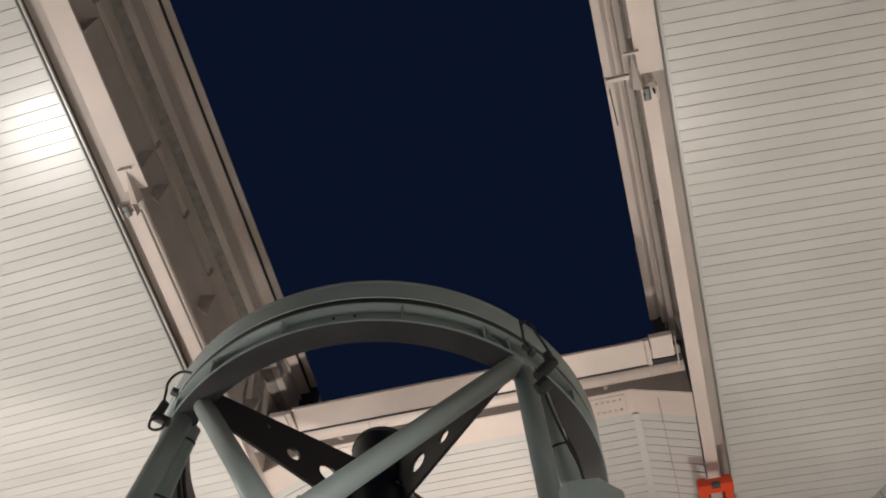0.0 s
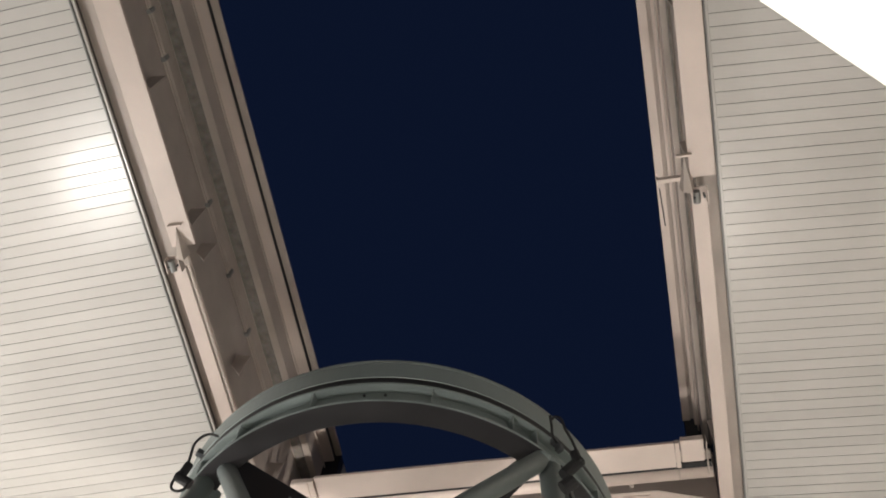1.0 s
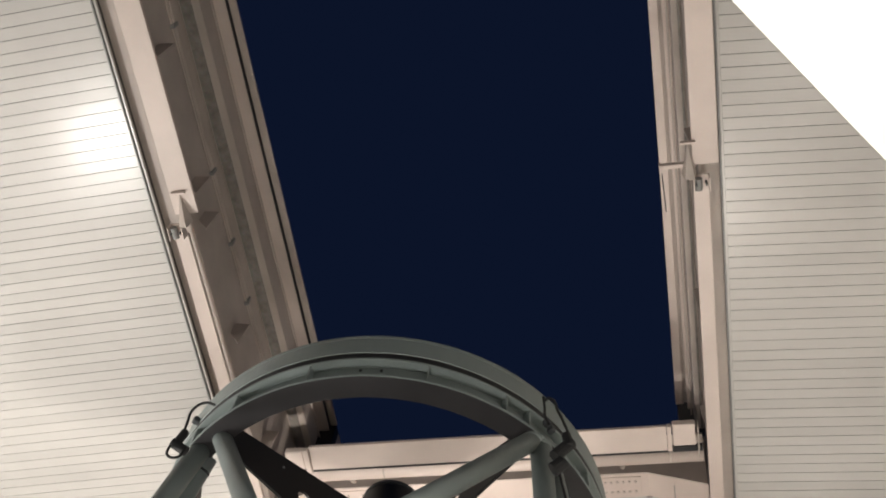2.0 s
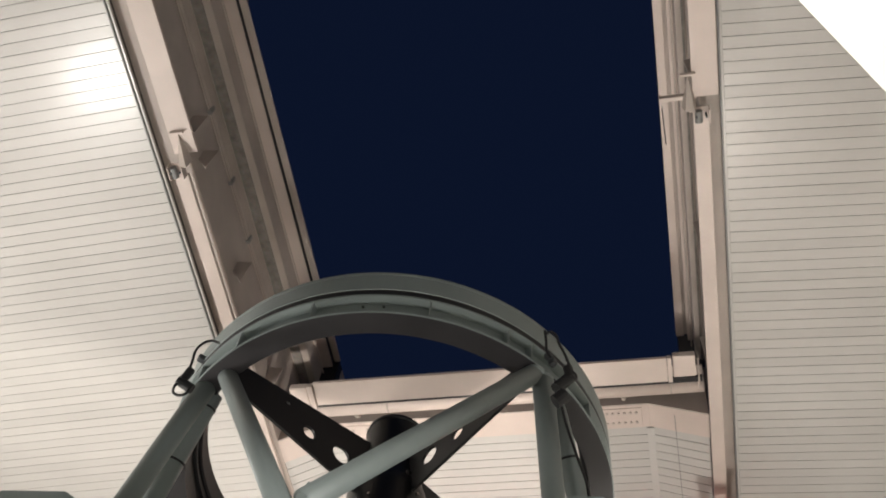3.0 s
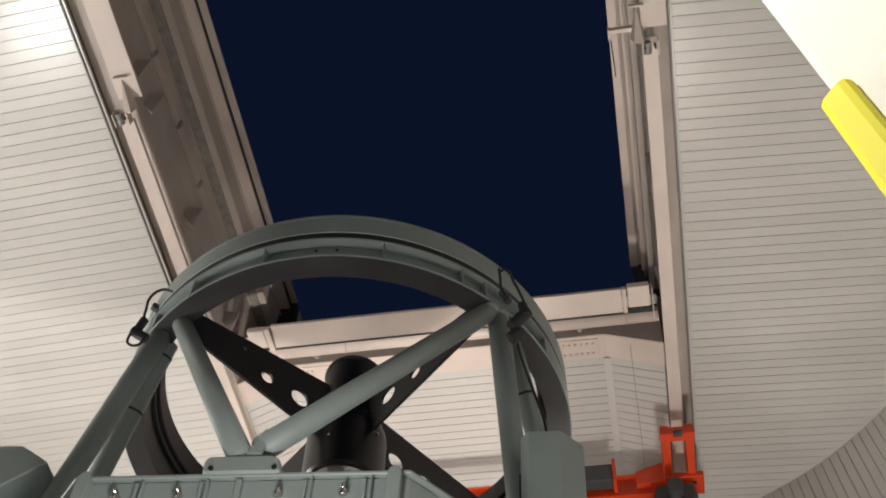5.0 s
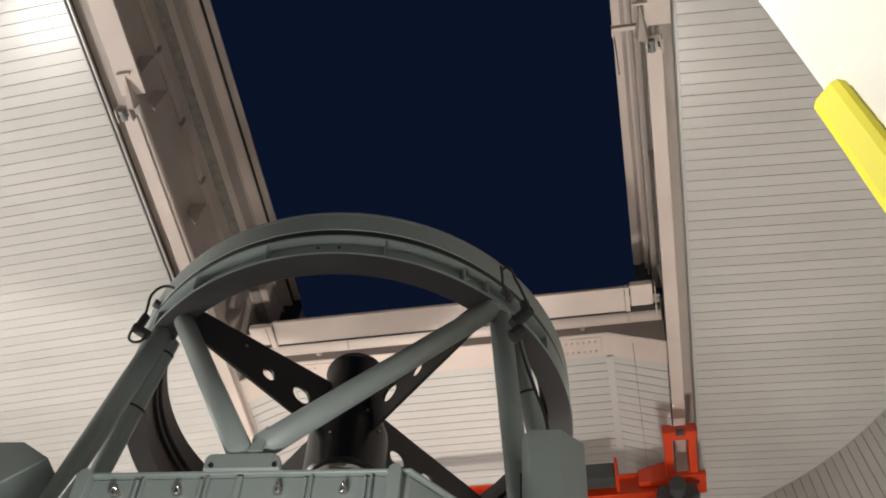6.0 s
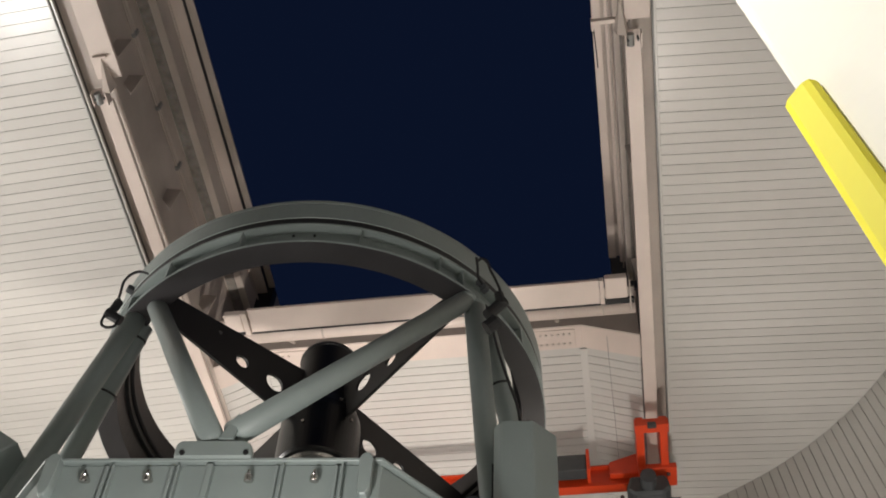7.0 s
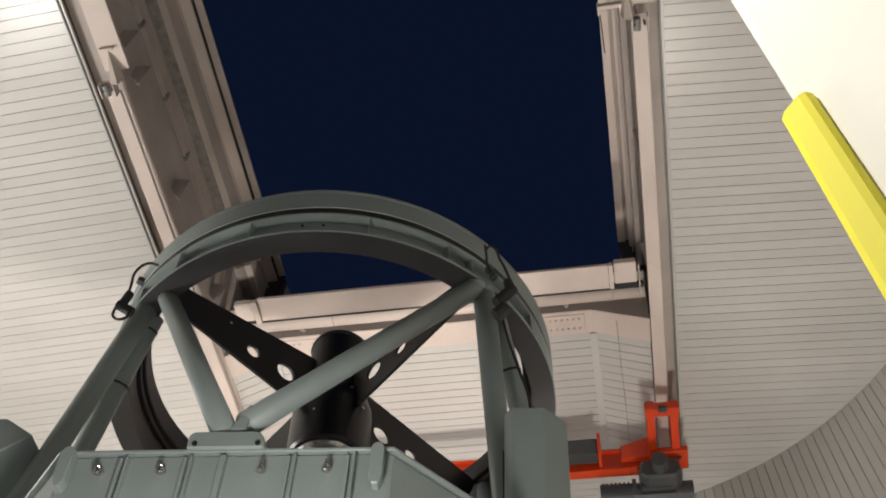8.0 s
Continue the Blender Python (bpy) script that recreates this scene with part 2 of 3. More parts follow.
def shutter_rail(side):
    """Stepped track along the slit: rack ledge, upright, upper ledge, black gap and outer lip."""
    e = thing("shutter_rail", "beige painted stepped shutter rail along the slit edge", "rail", group="shutter rails")
    s = side
    end = 5.93
    web, rack, step, ledge, lip0, lip1 = (-1.711, -1.617, -1.557, -1.466, -1.462, -1.402) if s < 0 else (1.88, 1.85, 1.808, 1.763, 1.735, 1.668)
    part("lower_ledge", box(*span(web + s * 0.02, step), -3.0, end, 7.79, 7.81, 0), BEAM_SHADED, e)
    part("rack", box(*span(web - s * 0.012, rack), -3.0, end, 7.775, 7.788, 0), RACK, e, "dull greased rack strip")
    part("upright", box(*span(step + s * 0.012, step), -3.0, end, 7.812, 8.074, 0), BEAM_SHADED, e)
    part("upper_ledge", box(*span(step + s * 0.012, ledge), -3.0, end, 8.076, 8.094, 0), BEAM, e)
    part("guide", rod((step - s * 0.02, -3.0, 7.99), (step - s * 0.02, end, 7.99), 0.008, 8), BEAM_SHADED, e)
    # Gap strips: black for the dark west gap, shaded beam paint on the east.
    part("gap_strip", box(*span(ledge + s * 0.012, lip1 + s * 0.02), -3.0, end, 8.17, 8.19, 0), RUBBER if s < 0 else BEAM_SHADED, e)
    part("gap_strip", box(*span(ledge + s * 0.012, ledge + s * 0.002), -3.0, end, 8.095, 8.169, 0), RUBBER if s < 0 else BEAM_SHADED, e)
    # The west lip takes the shaded paint, the east lip the lit one.
    part("lip", box(*span(lip0, lip1), -3.0, end, 8.145, 8.168, 0.003), BEAM if s > 0 else BEAM_SHADED, e)
    # East strip is dark grey to stand for the shade beside the sill.
    part("end_strip", box(*span(web, lip1 + s * 0.01), end + 0.002, end + 0.10, 7.80, 8.168, 0.004), RUBBER if s < 0 else MOTOR, e, "dark strip across the rail end")
    part("end_block", box(*span(web, lip1 + s * 0.01), end + 0.102, end + 0.50, 7.78, 8.168, 0.004), BEAM_SHADED, e)
    return e


beam_west, beam_east = roof_beam(-1), roof_beam(1)
rail_west, rail_east = shutter_rail(-1), shutter_rail(1)


def latch_arm():
    e = thing("latch_arm", "white steel latch arm reaching from girder to slit rail", "latch")
    part("arm", box(1.635, 1.86, 3.085, 3.115, 6.885, 6.93, 0.003), BEAM, e)
    part("hook", box(1.62, 1.634, 3.075, 3.145, 6.86, 6.93, 0.003), BEAM, e)
    cable("pull_cord", ((1.634, 3.135, 6.87), (1.64, 3.25, 6.90), (1.646, 3.42, 6.88)), 0.004, e, RUBBER, "thin black cord")


latch_arm()


def sill():
    e = thing("slit_sill", "white painted sill beam closing the end of the slit", "beam")
    part("face", prism(((5.235, 6.912), (5.45, 6.90), (5.45, 6.93), (5.235, 6.94)), -1.262, 1.538, "x", 0.002), BEAM, e)
    part("end_strap", box(-1.312, -1.268, 5.245, 5.47, 6.885, 6.93, 0.003), BEAM, e)
    part("end_strap", box(1.541, 1.574, 5.22, 5.45, 6.885, 6.93, 0.003), BEAM, e)
    part("end_block", box(-1.465, -1.318, 5.265, 5.445, 6.90, 6.97, 0.01), BEAM, e)
    part("end_block", box(1.582, 1.752, 5.215, 5.415, 6.90, 6.96, 0.006), BEAM, e)
    # Black strip paints the shade between the sill face and the pipe.
    part("shadow_gap", box(-1.7, 1.8, 5.452, 5.50, 6.94, 6.97, 0), RUBBER, e, "black strip for the shade in the gap")
    part("side_bracket", prism(((5.25, 6.91), (5.55, 6.91), (5.55, 6.98), (5.30, 7.02), (5.25, 7.0)), 1.768, 1.778, "x", 0.002), BEAM_SHADED, e)
    part("pipe", rod((-1.75, 5.585, 7.02), (1.81, 5.585, 7.02), 0.065, 24), BEAM, e, "off-white round cross pipe with joints", smooth=True)
    for x in (-0.72, 0.95, 1.55):
        part("collar", rod((x, 5.585, 7.02), (x + 0.012, 5.585, 7.02), 0.068, 24), BEAM_SHADED, e)
    part("fascia", prism(((-1.72, 6.952), (-1.36, 7.132), (1.375, 7.132), (1.832, 6.952), (1.832, 7.40), (-1.72, 7.40)), 5.836, 5.848, "y"), BEAM_SHADED, e, "fascia behind the pipe in shaded beam paint")
    part("top_closing", box(-1.72, 1.832, 5.70, 5.848, 7.402, 7.42, 0), BEAM_SHADED, e)
    for x in (-1.02, 1.18):
        part("drain_stub", rod((x, 5.7, 7.06), (x, 5.76, 7.12), 0.02, 10), BEAM_SHADED, e)


def hatch():
    """Closed shutter past the sill: a raised flat panel with two sloping cheeks."""
    e = thing("closed_shutter", "off-white ribbed closed shutter panel beyond the sill", "shutter")
    part("backing", box(-1.36, 1.38, 5.9, 8.6, 7.162, 7.2, 0), GROOVE, e)
    flat = box(-1.33, 1.355, 0.003, PITCH - 0.003, 7.15, 7.166, 0)
    first = part("board", flat, CLAD, e)
    cheeks = {}
    for s, xa, xb in ((-1, -1.385, -1.716), (1, 1.40, 1.828)):
        b = bmesh.new()
        v = [b.verts.new(p) for p in ((xa, 0.003, 7.142), (xb, 0.003, 6.97), (xb, PITCH - 0.003, 6.97), (xa, PITCH - 0.003, 7.142))]
        u = [b.verts.new(w.co + Vector((0, 0, 0.016))) for w in v]
        b.faces.new(v)
        b.faces.new(u[::-1])
        for i in range(4):
            b.faces.new((v[i], u[i], u[(i + 1) % 4], v[(i + 1) % 4]))
        cheeks[s] = part("board", b, CLAD, e)
    y, k = 6.088, 0
    while y < 8.5:
        for ob in (first, *cheeks.values()):
            o = ob if k == 0 else ob.copy()
            if k:
                scene.collection.objects.link(o)
            o.location.y = y
        y, k = y + PITCH, k + 1
    for s, xa, xb in ((-1, -1.36, -1.72), (1, 1.375, 1.832)):
        part("backing", prism(((xa, 7.175), (xb, 6.985), (xb, 7.2), (xa, 7.2)), 5.9, 8.6, "y"), GROOVE, e)
        part("cap", prism(((xa, 7.14), (xb, 6.955), (xb, 6.97), (xa, 7.155)), 5.85, 6.085, "y"), BEAM, e)
        part("corner_strip", prism(((xa - s * 0.03, 7.14), (xa + s * 0.03, 7.135), (xa + s * 0.03, 7.15), (xa - s * 0.03, 7.15)), 6.10, 8.5, "y"), CLAD, e)
    part("cap", box(-1.36, 1.375, 5.85, 6.085, 7.138, 7.16, 0), BEAM, e)
    part("splice_plate", box(0.98, 1.315, 5.875, 6.06, 7.128, 7.139, 0.002), BEAM, e)
    part("splice_plate", box(-1.30, -0.78, 5.875, 6.06, 7.128, 7.139, 0.002), BEAM, e)
    bolt = None
    for x0 in (1.03, -1.2, -0.98):
        for i in range(6 if x0 > 0 else 3):
            for yb in (5.92, 6.02):
                x = x0 + 0.048 * i
                if bolt is None:
                    bolt = part("bolt", rod((0, 0, -0.008), (0, 0, 0.004), 0.011, 8), BEAM_SHADED, e)
                    o = bolt
                else:
                    o = bolt.copy()
                    scene.collection.objects.link(o)
                o.location = (x, yb, 7.126)
    part("cord", rod((1.57, 5.9, 7.035), (1.60, 7.6, 7.035), 0.0025, 6), GALV, e, "thin grey cord")


sill()
hatch()

# ---- telescope ----
TEL = Matrix(((1.0756, -0.0975, 0.0068, -0.1724), (0.0977, 1.073, -0.0751, 4.4101), (0.0, 0.0754, 1.0774, 6.5731), (0, 0, 0, 1)))
RING = Matrix(((0.9991, 0.0, -0.043, -0.2032), (0.0008, 0.9998, 0.0188, 4.53), (0.0429, -0.0188, 0.9989, 6.3711), (0, 0, 0, 1)))


def vane():
    """A tapered spider vane with two lightening holes, in the plane of radius and height."""
    b = bmesh.new()
    loops = [[(0.15, 0.37), (0.15, -0.11), (0.33, -0.09), (1.18, 0.03), (1.18, 0.235)]]
    for r, z, rad in ((0.376, 0.098, 0.062), (0.617, 0.093, 0.044), (0.80, 0.20, 0.011)):
        loops.append([(r + rad * math.cos(2 * math.pi * i / 24), z + rad * math.sin(2 * math.pi * i / 24)) for i in range(24)])
    edges = []
    for lp in loops:
        vs = [b.verts.new((p[0], -0.009, p[1])) for p in lp]
        edges += [b.edges.new((vs[i], vs[(i + 1) % len(vs)])) for i in range(len(vs))]
    bmesh.ops.triangle_fill(b, use_beauty=True, use_dissolve=False, edges=edges)
    g = bmesh.ops.extrude_face_region(b, geom=list(b.faces))
    bmesh.ops.translate(b, vec=(0, 0.018, 0), verts=[v for v in g["geom"] if isinstance(v, bmesh.types.BMVert)])
    return b


def top_ring(e):
    """The upper tube ring: channel with gussets, black gap, outer band, black soffit and inner baffles."""
    m = TEL.inverted() @ RING
    ring = part("top_ring", lathe(((1.335, 0.0), (1.337, 0.004), (1.337, 0.012), (1.28, 0.016), (1.28, 0.162), (1.333, 0.166), (1.335, 0.178), (1.25, 0.178), (1.25, 0.0)), 160), TUBE, e, m=m, smooth=False)
    part("outer_band", lathe(((1.330, 0.230), (1.336, 0.233), (1.338, 0.375), (1.333, 0.377), (1.333, 0.381), (1.338, 0.383), (1.338, 0.404), (1.33, 0.409), (1.27, 0.409), (1.27, 0.230)), 160), TUBE, e, m=m)
    # Nearly flush black strip stands in for the shade inside the gap.
    part("gap_strip", lathe(((1.332, 0.179), (1.332, 0.229), (1.24, 0.229), (1.24, 0.179)), 160), RUBBER, e, "black strip giving the ring's gap its darkness", m=m)
    part("soffit", lathe(((1.331, -0.004), (1.331, -0.001), (1.20, -0.001), (1.20, -0.004)), 160), SOFFIT, e, "matt black underside of the ring", m=m)
    part("inner_baffle", lathe(((1.205, -0.001), (1.200, 0.0), (1.196, 0.17), (1.175, 0.175), (1.175, 0.215), (1.24, 0.22), (1.24, 0.0)), 128), BLACK, e, "black inner baffle", m=m)
    part("inner_lip", lathe(((1.165, 0.222), (1.155, 0.23), (1.155, 0.372), (1.16, 0.379), (1.25, 0.379), (1.25, 0.222)), 128), SOFFIT, e, "matt black inner lip", m=m)
    gus = None
    for a in (-163, -140, -133, -118, -97.7, -69.3, -49.5, -42.8, -20, 20, 49, 75, 105, 131, 160):
        if gus is None:
            gus = o = part("gusset", prism(((1.281, 0.014), (1.333, 0.014), (1.331, 0.164), (1.281, 0.161)), -0.005, 0.005, "y", 0.001), TUBE, ring)
        else:
            o = gus.copy()
            scene.collection.objects.link(o)
        o.matrix_local = Matrix.Rotation(radians(a), 4, "Z")
    for a in (-85.6, -80.5):
        u = Vector((math.cos(radians(a)), math.sin(radians(a)), 0))
        part("bolt", rod(u * 1.275 + Vector((0, 0, 0.13)), u * 1.288 + Vector((0, 0, 0.13)), 0.008, 8), RUBBER, ring)
    # latches on the outer face
    for a, z in ((-38.2, 0.13), (-36.8, 0.10), (-134, 0.25)):
        m2 = Matrix.Rotation(radians(a), 4, "Z")
        part("clip", box(1.33, 1.372, -0.018, 0.018, z - 0.022, z + 0.022, 0.005), MOTOR, ring, m=m2)
    vm = None
    for i in range(4):
        if vm is None:
            vm = o = part("spider_vane", vane(), BLACK, e, "matt black spider vane with round holes")
        else:
            o = vm.copy()
            scene.collection.objects.link(o)
        o.matrix_local = m @ Matrix.Rotation(radians(51.87 + 90 * i), 4, "Z")
    hub = part("secondary_housing", lathe(((0.001, 0.605), (0.168, 0.605), (0.183, 0.595), (0.188, 0.57), (0.181, 0.565), (0.181, 0.40), (0.187, 0.396), (0.187, 0.20), (0.205, 0.10), (0.232, 0.02), (0.238, -0.03), (0.238, -0.39), (0.225, -0.405), (0.001, -0.392)), 64, closed=False), GLOSSBLACK, e, "black secondary mirror housing", m=m)
    part("secondary_mirror", lathe(((0.001, -0.455), (0.07, -0.45), (0.13, -0.437), (0.205, -0.408), (0.205, -0.395), (0.001, -0.395)), 48, closed=False), CHROME, hub, "shiny convex mirror", smooth=True)
    for a, z, r in ((238, 0.35, 0.17), (236, 0.315, 0.17), (318, 0.06, 0.215), (310, 0.03, 0.225), (262, -0.2, 0.24), (330, -0.1, 0.24)):
        u = Vector((math.cos(radians(a)), math.sin(radians(a)), 0))
        part("screw", rod(u * r + Vector((0, 0, z)), u * (r + 0.016) + Vector((0, 0, z)), 0.009, 10), CHROME, hub)


def telescope():
    e = thing("telescope", "grey-green open truss telescope pointing straight up", "telescope", TEL)
    top_ring(e)
    R = 0.055
    tops = {-1: (-0.886, -0.691, -0.13), 1: (0.858, -0.725, -0.13)}
    ends = {-1: (-1.292, -0.624, -1.75), 1: (1.0, -0.439, -1.75)}
    diag = {-1: ((-0.771, -0.747, -0.12), (-0.05, -1.39, -1.60)), 1: ((0.815, -0.762, -0.12), (0.02, -1.40, -1.555))}
    rear = {-1: ((-0.87, -0.62, -0.13), (-1.375, -0.155, -1.6)), 1: ((0.902, -0.62, -0.13), (1.27, -0.05, -1.6))}
    for sx in (-1, 1):
        part("truss_tube", rod(*diag[sx], R * 0.93, 32), TUBE, e, smooth=True)
        part("truss_tube", rod(tops[sx], ends[sx], R, 32), TUBE, e, smooth=True)
        part("rear_tube", rod(*rear[sx], R * 0.95, 32), TUBE, e, smooth=True)
        p, q = Vector(rear[sx][0]), Vector(rear[sx][1])
        for f in ((0.05, 0.25) if sx < 0 else (0.22,)):
            a, d = p.lerp(q, f), (q - p).normalized() * 0.006
            part("cable_tie", rod(a - d, a + d, R * 0.95 + 0.003, 24), RUBBER, e, "black cable tie")
        for n in (diag[sx][0], tops[sx]):
            joint = bmesh.new()
            bmesh.ops.create_uvsphere(joint, u_segments=24, v_segments=14, radius=0.057)
            joint.transform(Matrix.Translation(n) @ Matrix.Diagonal((1.0, 1.0, 0.62, 1)))
            part("node_joint", joint, TUBE, e, smooth=True)
        f = (0.78 * sx, 0.80, -0.16)
        part("truss_tube", rod(f, (0.05 * sx, 1.38, -1.62), R, 32), TUBE, e, smooth=True)
        part("truss_tube", rod(f, (1.2 * sx, 0.6, -1.7), R, 32), TUBE, e, smooth=True)
    body = part("centre_section", prism(((-0.63, -1.40), (0.58, -1.40), (0.92, -1.02), (1.05, -0.6), (1.05, 1.0), (0.6, 1.4), (-0.6, 1.4), (-1.05, 1.0), (-1.05, -0.6), (-0.95, -1.02)), -2.7, -1.70, "z", 0.008), TUBE, e)
    part("top_lip", prism(((-0.65, -1.42), (0.59, -1.42), (0.94, -1.03), (1.07, -0.6), (1.07, 1.0), (0.6, 1.42), (-0.6, 1.42), (-1.07, 1.0), (-1.07, -0.6), (-0.97, -1.03)), -1.70, -1.685, "z", 0.003), TUBE, body)
    for x, w, d in ((-0.41, 0.014, 0.02), (-0.385, 0.008, 0.03), (-0.17, 0.014, 0.02), (-0.145, 0.008, 0.03), (-0.03, 0.022, 0.03), (0.21, 0.014, 0.02), (0.235, 0.008, 0.03), (0.425, 0.014, 0.02), (0.45, 0.008, 0.03)):
        part("rib", box(x - w / 2, x + w / 2, -1.40 - d, -1.39, -2.6, -1.72, 0.002), TUBE, body)
    for x in (-0.605, 0.535):
        lug = [(x + 0.024 * math.cos(radians(a)), -1.715 + 0.03 * math.sin(radians(a))) for a in range(0, 181, 20)]
        lug += [(x - 0.024, -1.84), (x - 0.012, -1.87), (x + 0.012, -1.87), (x + 0.024, -1.84)]
        part("lifting_lug", prism(lug, -1.45, -1.402, "y", 0.006), TUBE, body)
    # spring-loaded studs on the near face
    for x in (-0.475, -0.245, 0.12, 0.355):
        st = part("spring_stud", rod((x, -1.40, -1.775), (x, -1.43, -1.775), 0.012, 12), CHROME, body, "bright spring-loaded stud")
        part("spring", lathe(((0.016, -0.022), (0.02, -0.018), (0.02, -0.008), (0.014, -0.004), (0.02, 0.0), (0.02, 0.008), (0.014, 0.012), (0.017, 0.016), (0.012, 0.024), (0.008, 0.026), (0.008, 0.044), (0.001, 0.046), (0.001, -0.022)), 14, bm=None), CHROME, st, m=Matrix.Translation((x, -1.435, -1.79)) @ Matrix.Rotation(radians(8), 4, "X") @ Matrix.Scale(0.72, 4))
    foot = part("tube_foot", prism(((-0.175, -1.69), (-0.178, -1.625), (-0.16, -1.608), (0.074, -1.608), (0.104, -1.628), (0.115, -1.69)), -1.43, -1.34, "y", 0.008), TUBE, e)
    for x in (-0.145, 0.09):
        part("bolt", rod((x, -1.43, -1.672), (x, -1.437, -1.672), 0.010, 10), RUBBER, foot)
    part("foot_fin", prism(((-0.025, -1.60), (0.03, -1.60), (0.045, -1.50), (0.03, -1.48)), -1.43, -1.415, "y"), TUBE, foot)
    # bearing covers on both sides
    right = ((0.963, -0.755), (0.995, -0.80), (1.137, -0.80), (1.239, -0.70), (1.239, -0.40), (1.137, -0.30), (0.995, -0.30), (0.963, -0.345))
    cov = part("bearing_cover", prism(right, -2.6, -0.955, "z", 0.006), TUBE, e)
    # Black strip on the cover's face gives the slot its inner darkness.
    part("slot", box(0.955, 0.965, -0.74, -0.64, -1.55, -1.15, 0), RUBBER, cov, "black strip for a slot's dark inside")
    b = bmesh.new()
    top = ((-1.62, -0.80), (-1.305, -0.80), (-1.165, -0.79), (-1.165, -0.4), (-1.62, -0.4))
    a = [b.verts.new((x, y, -0.97 if i < 2 else -1.062)) for i, (x, y) in enumerate(top)]
    c = [b.verts.new((x - (0.55 if i in (1, 2, 3) else 0.3), y, -1.5)) for i, (x, y) in enumerate(top)]
    b.faces.new(a)
    b.faces.new(c[::-1])
    for i in range(5):
        b.faces.new((a[i], c[i], c[(i + 1) % 5], a[(i + 1) % 5]))
    bevelled(b, 0.006)
    part("bearing_cover", b, TUBE, e)
    for sx in (-1, 1):
        part("fork_arm", box(min(1.1 * sx, 1.7 * sx), max(1.1 * sx, 1.7 * sx), -0.3, 0.5, -5.6, -1.6, 0.02), TUBE, e)
    part("fork_base", box(-1.7, 1.7, -0.9, 0.9, -6.0, -5.4, 0.03), TUBE, e)
    part("pier", rod((0, 0, -6.12), (0, 0, -6.0), 0.9, 40), TUBE, e, smooth=True)
    # cables and plugs at the ring
    cable("cable", ((-0.804, -0.9, -0.039), (-0.861, -0.9, -0.023), (-0.906, -0.9, -0.07), (-0.908, -0.9, -0.186), (-0.901, -0.9, -0.28)), 0.007, e, RUBBER, "black cable loop")
    cable("cable", ((-0.925, -0.9, -0.32), (-0.945, -0.9, -0.365), (-0.93, -0.9, -0.425), (-0.88, -0.9, -0.43), (-0.865, -0.9, -0.38)), 0.007, e, RUBBER, "black cable loop")
    plug = part("plug", rod((-0.897, -0.9, -0.25), (-0.915, -0.9, -0.33), 0.022, 12), RUBBER, e, "black connector plug")
    part("collar", rod((-0.94, -0.9, -0.327), (-0.865, -0.87, -0.36), 0.026, 12), RUBBER, plug)
    cable("cable", ((0.87, -0.9, 0.05), (0.878, -0.9, -0.03), (0.883, -0.9, -0.105), (0.90, -0.9, -0.15)), 0.007, e, RUBBER, "black cable")
    cable("cable", ((0.875, -0.9, 0.02), (0.898, -0.91, 0.03), (0.947, -0.9, -0.065), (0.983, -0.9, -0.173), (1.0, -0.9, -0.236)), 0.007, e, RUBBER, "black cable")
    plug = part("plug", rod((0.93, -0.88, -0.36), (1.01, -0.88, -0.26), 0.03, 12), RUBBER, e, "black connector plug")
    part("collar", rod((0.925, -0.87, -0.44), (0.975, -0.88, -0.40), 0.036, 12), RUBBER, plug)
    part("latch", rod((0.985, -0.89, -0.22), (1.0, -0.89, -0.30), 0.024, 10), RUBBER, plug)
    cable("cable", ((0.935, -0.68, -0.16), (0.97, -0.64, -0.33), (1.03, -0.61, -0.555), (1.065, -0.6, -0.68), (1.085, -0.6, -0.85)), 0.007, e, RUBBER, "black cable down the truss")
    return e


telescope()


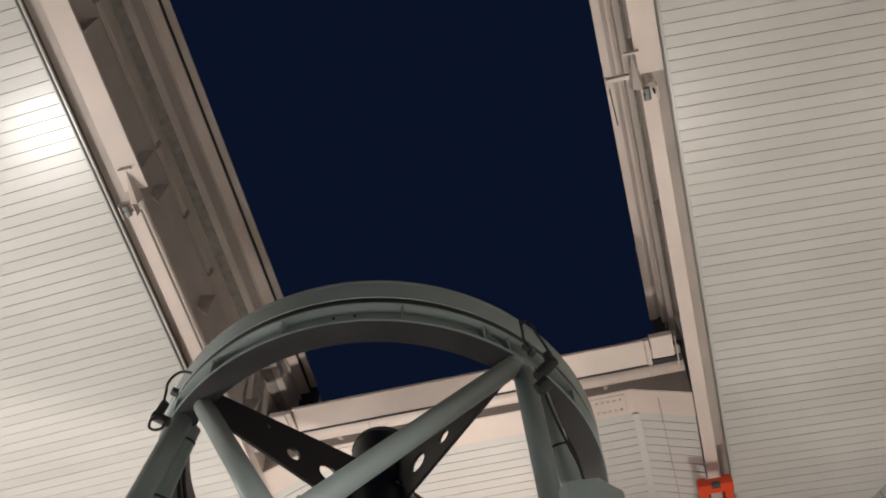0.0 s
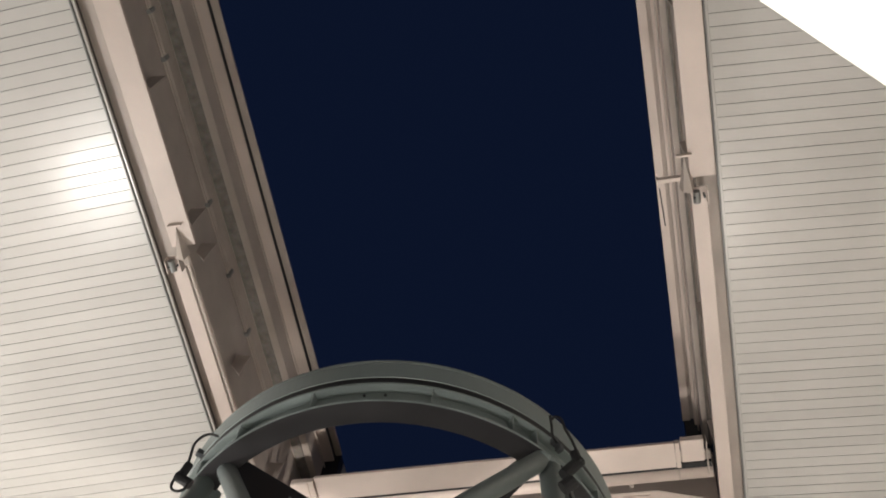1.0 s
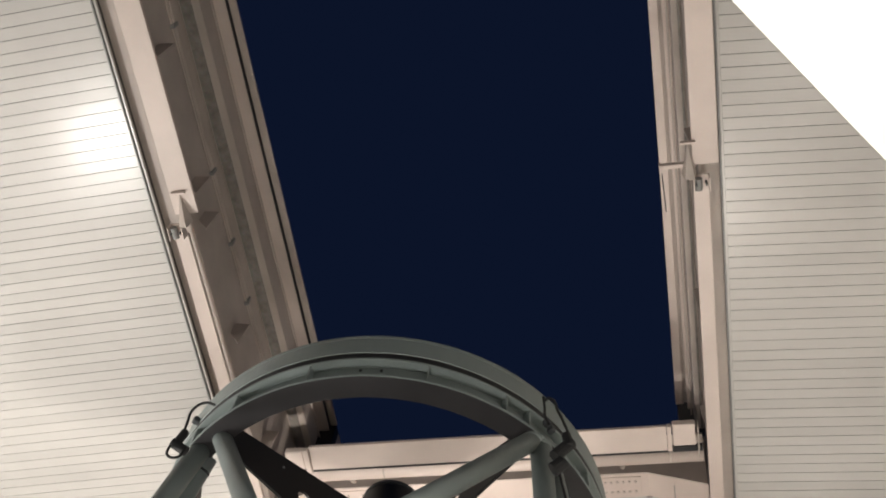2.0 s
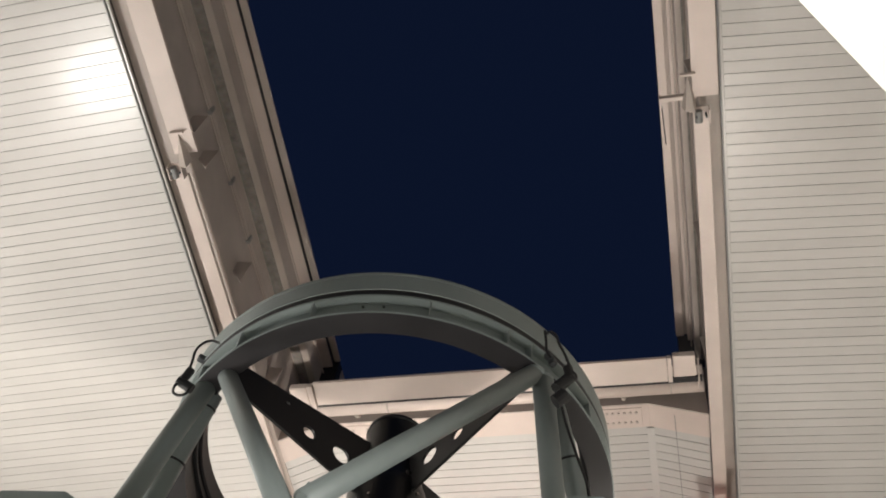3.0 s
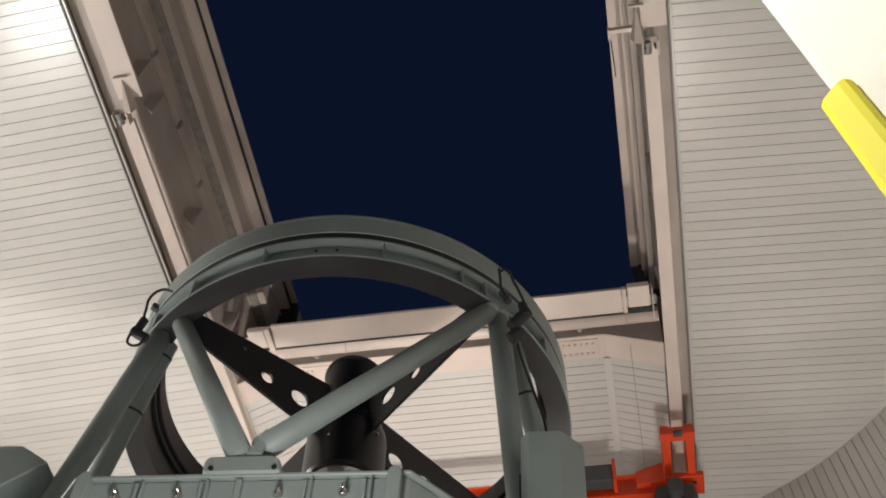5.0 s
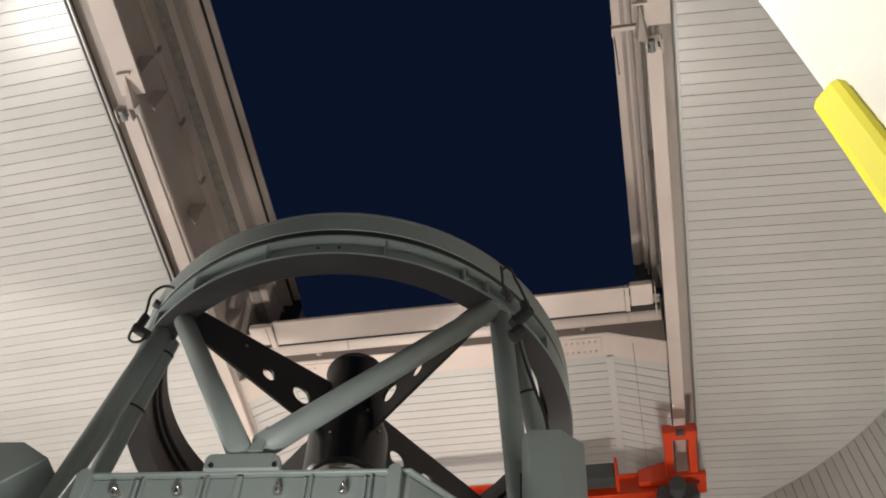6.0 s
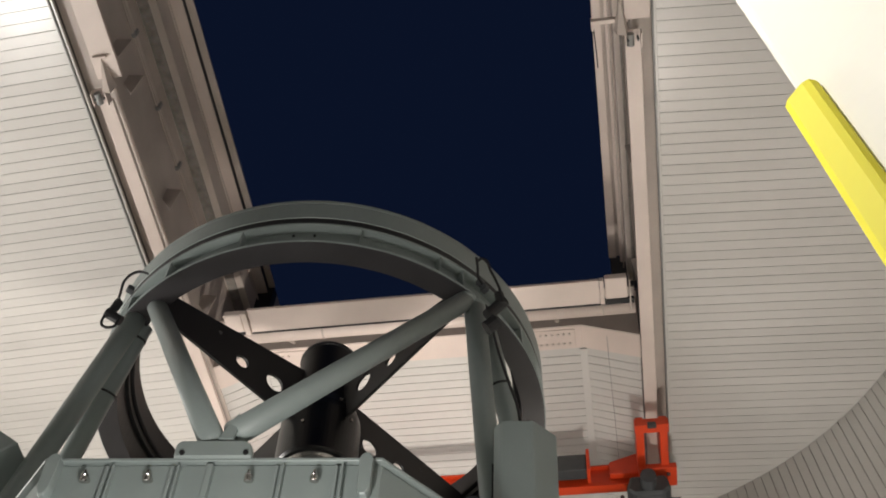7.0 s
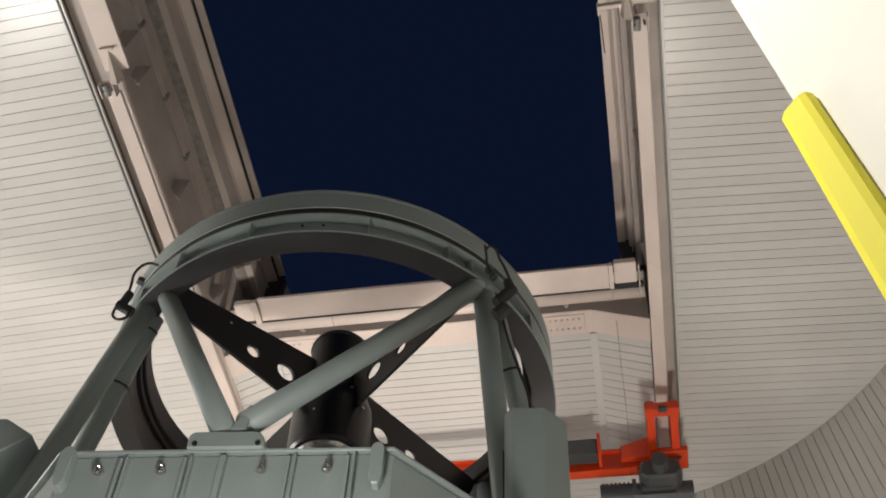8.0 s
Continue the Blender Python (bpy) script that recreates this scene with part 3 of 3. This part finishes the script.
def crane():
    e = thing("bridge_crane", "orange painted bridge crane with grey hoist under the girders", "crane", LIFT @ Matrix.Translation((0, 0.10, 0)))
    br = part("bridge", prism(((6.99, 6.53), (7.08, 6.53), (7.08, 6.545), (7.045, 6.545), (7.045, 6.745), (7.08, 6.745), (7.08, 6.76), (6.99, 6.76), (6.99, 6.745), (7.03, 6.745), (7.03, 6.545), (6.99, 6.545)), -1.8, 1.74, "x"), ORANGE, e)
    part("haunch", prism(((1.50, 6.62), (1.78, 6.62), (1.78, 6.86), (1.62, 6.80), (1.50, 6.76)), 6.96, 7.02, "y", 0.004), ORANGE, e)
    for x0, x1 in ((1.735, 1.80), (1.925, 1.99)):
        part("carriage_side", prism(((6.42, 6.62), (6.98, 6.58), (6.98, 6.70), (6.90, 6.88), (6.42, 6.72)), x0, x1, "x", 0.004), ORANGE, e)
    part("cross_plate", box(1.725, 2.0, 6.40, 6.49, 6.60, 6.68, 0.004), ORANGE, e)
    part("bolt_block", box(1.83, 1.90, 6.385, 6.43, 6.585, 6.63, 0.006), MOTOR, e)
    part("end_plate", box(1.74, 2.05, 6.86, 7.08, 6.56, 6.62, 0.006), ORANGE, e)
    for x in (1.80, 1.98):
        part("bolt", rod((x, 6.93, 6.548), (x, 6.93, 6.562), 0.016, 8), MOTOR, e)
    hoist = part("hoist_motor", rod((1.30, 7.12, 6.36), (2.06, 7.14, 6.36), 0.095, 24), MOTOR, e, "dark grey ribbed hoist motor")
    for i in range(7):
        x = 1.32 + 0.035 * i
        part("rib", rod((x, 7.12, 6.36), (x + 0.014, 7.12, 6.36), 0.105, 24), MOTOR, hoist)
    for x in (1.57, 1.92):
        part("flange", rod((x, 7.12, 6.36), (x + 0.03, 7.12, 6.36), 0.125, 24), MOTOR, hoist)
    part("gearbox", prism(((1.62, 6.36), (1.68, 6.30), (1.92, 6.30), (1.98, 6.36), (1.95, 6.5), (1.66, 6.5)), 6.86, 7.05, "y", 0.02), MOTOR, e)
    part("drive_motor", rod((1.80, 6.72, 6.36), (1.80, 6.92, 6.40), 0.065, 20), MOTOR, e, "dark grey drive motor")
    part("drum", rod((1.64, 7.02, 6.34), (1.9, 7.02, 6.34), 0.06, 20), RUBBER, e)
    part("control_box", box(1.02, 1.31, 6.86, 6.98, 6.60, 6.78, 0.006), MOTOR, e, "dark grey control box")
    part("box_end", box(1.312, 1.34, 6.82, 6.99, 6.56, 6.80, 0.004), ORANGE, e)
    cable("wire", ((1.22, 7.2, 6.3), (1.26, 7.12, 6.22), (1.30, 7.2, 6.2), (1.27, 7.26, 6.3)), 0.008, e, RUBBER, "black wire bundle")


crane()


def column():
    """A slightly leaning white strut beside the camera, with a foam guard on its edge."""
    u = Vector((-0.0192, 0.1262, 1.0)).normalized()
    x = Vector((0.643, -0.766, 0))
    x = (x - u * x.dot(u)).normalized()
    y = u.cross(x)
    m = Matrix((x, y, u)).transposed().to_4x4()
    m.translation = (1.5838, 0.3063, 0)
    e = thing("column", "white painted leaning strut with a yellow foam edge guard", "column", LIFT @ m)
    r, outline = 0.012, []
    for cx, cy, a0 in ((r, r, 180), (0.34 - r, r, 270), (0.34 - r, 0.34 - r, 0), (r, 0.34 - r, 90)):
        outline += [(cx - 0.002 + r * math.cos(radians(a0 + 15 * i)), cy - 0.001 + r * math.sin(radians(a0 + 15 * i))) for i in range(7)]
    part("shaft", prism(outline, -1.62, 3.2, "z"), WHITE, e, smooth=False)
    part("edge_guard", prism(((-0.010, -0.008), (-0.006, -0.013), (0.014, -0.013), (0.018, -0.009), (0.018, -0.001), (-0.001, -0.001), (-0.001, 0.03), (-0.010, 0.03)), -1.5, 0.716, "z", 0.003), YELLOW, e, "yellow foam edge guard")


column()
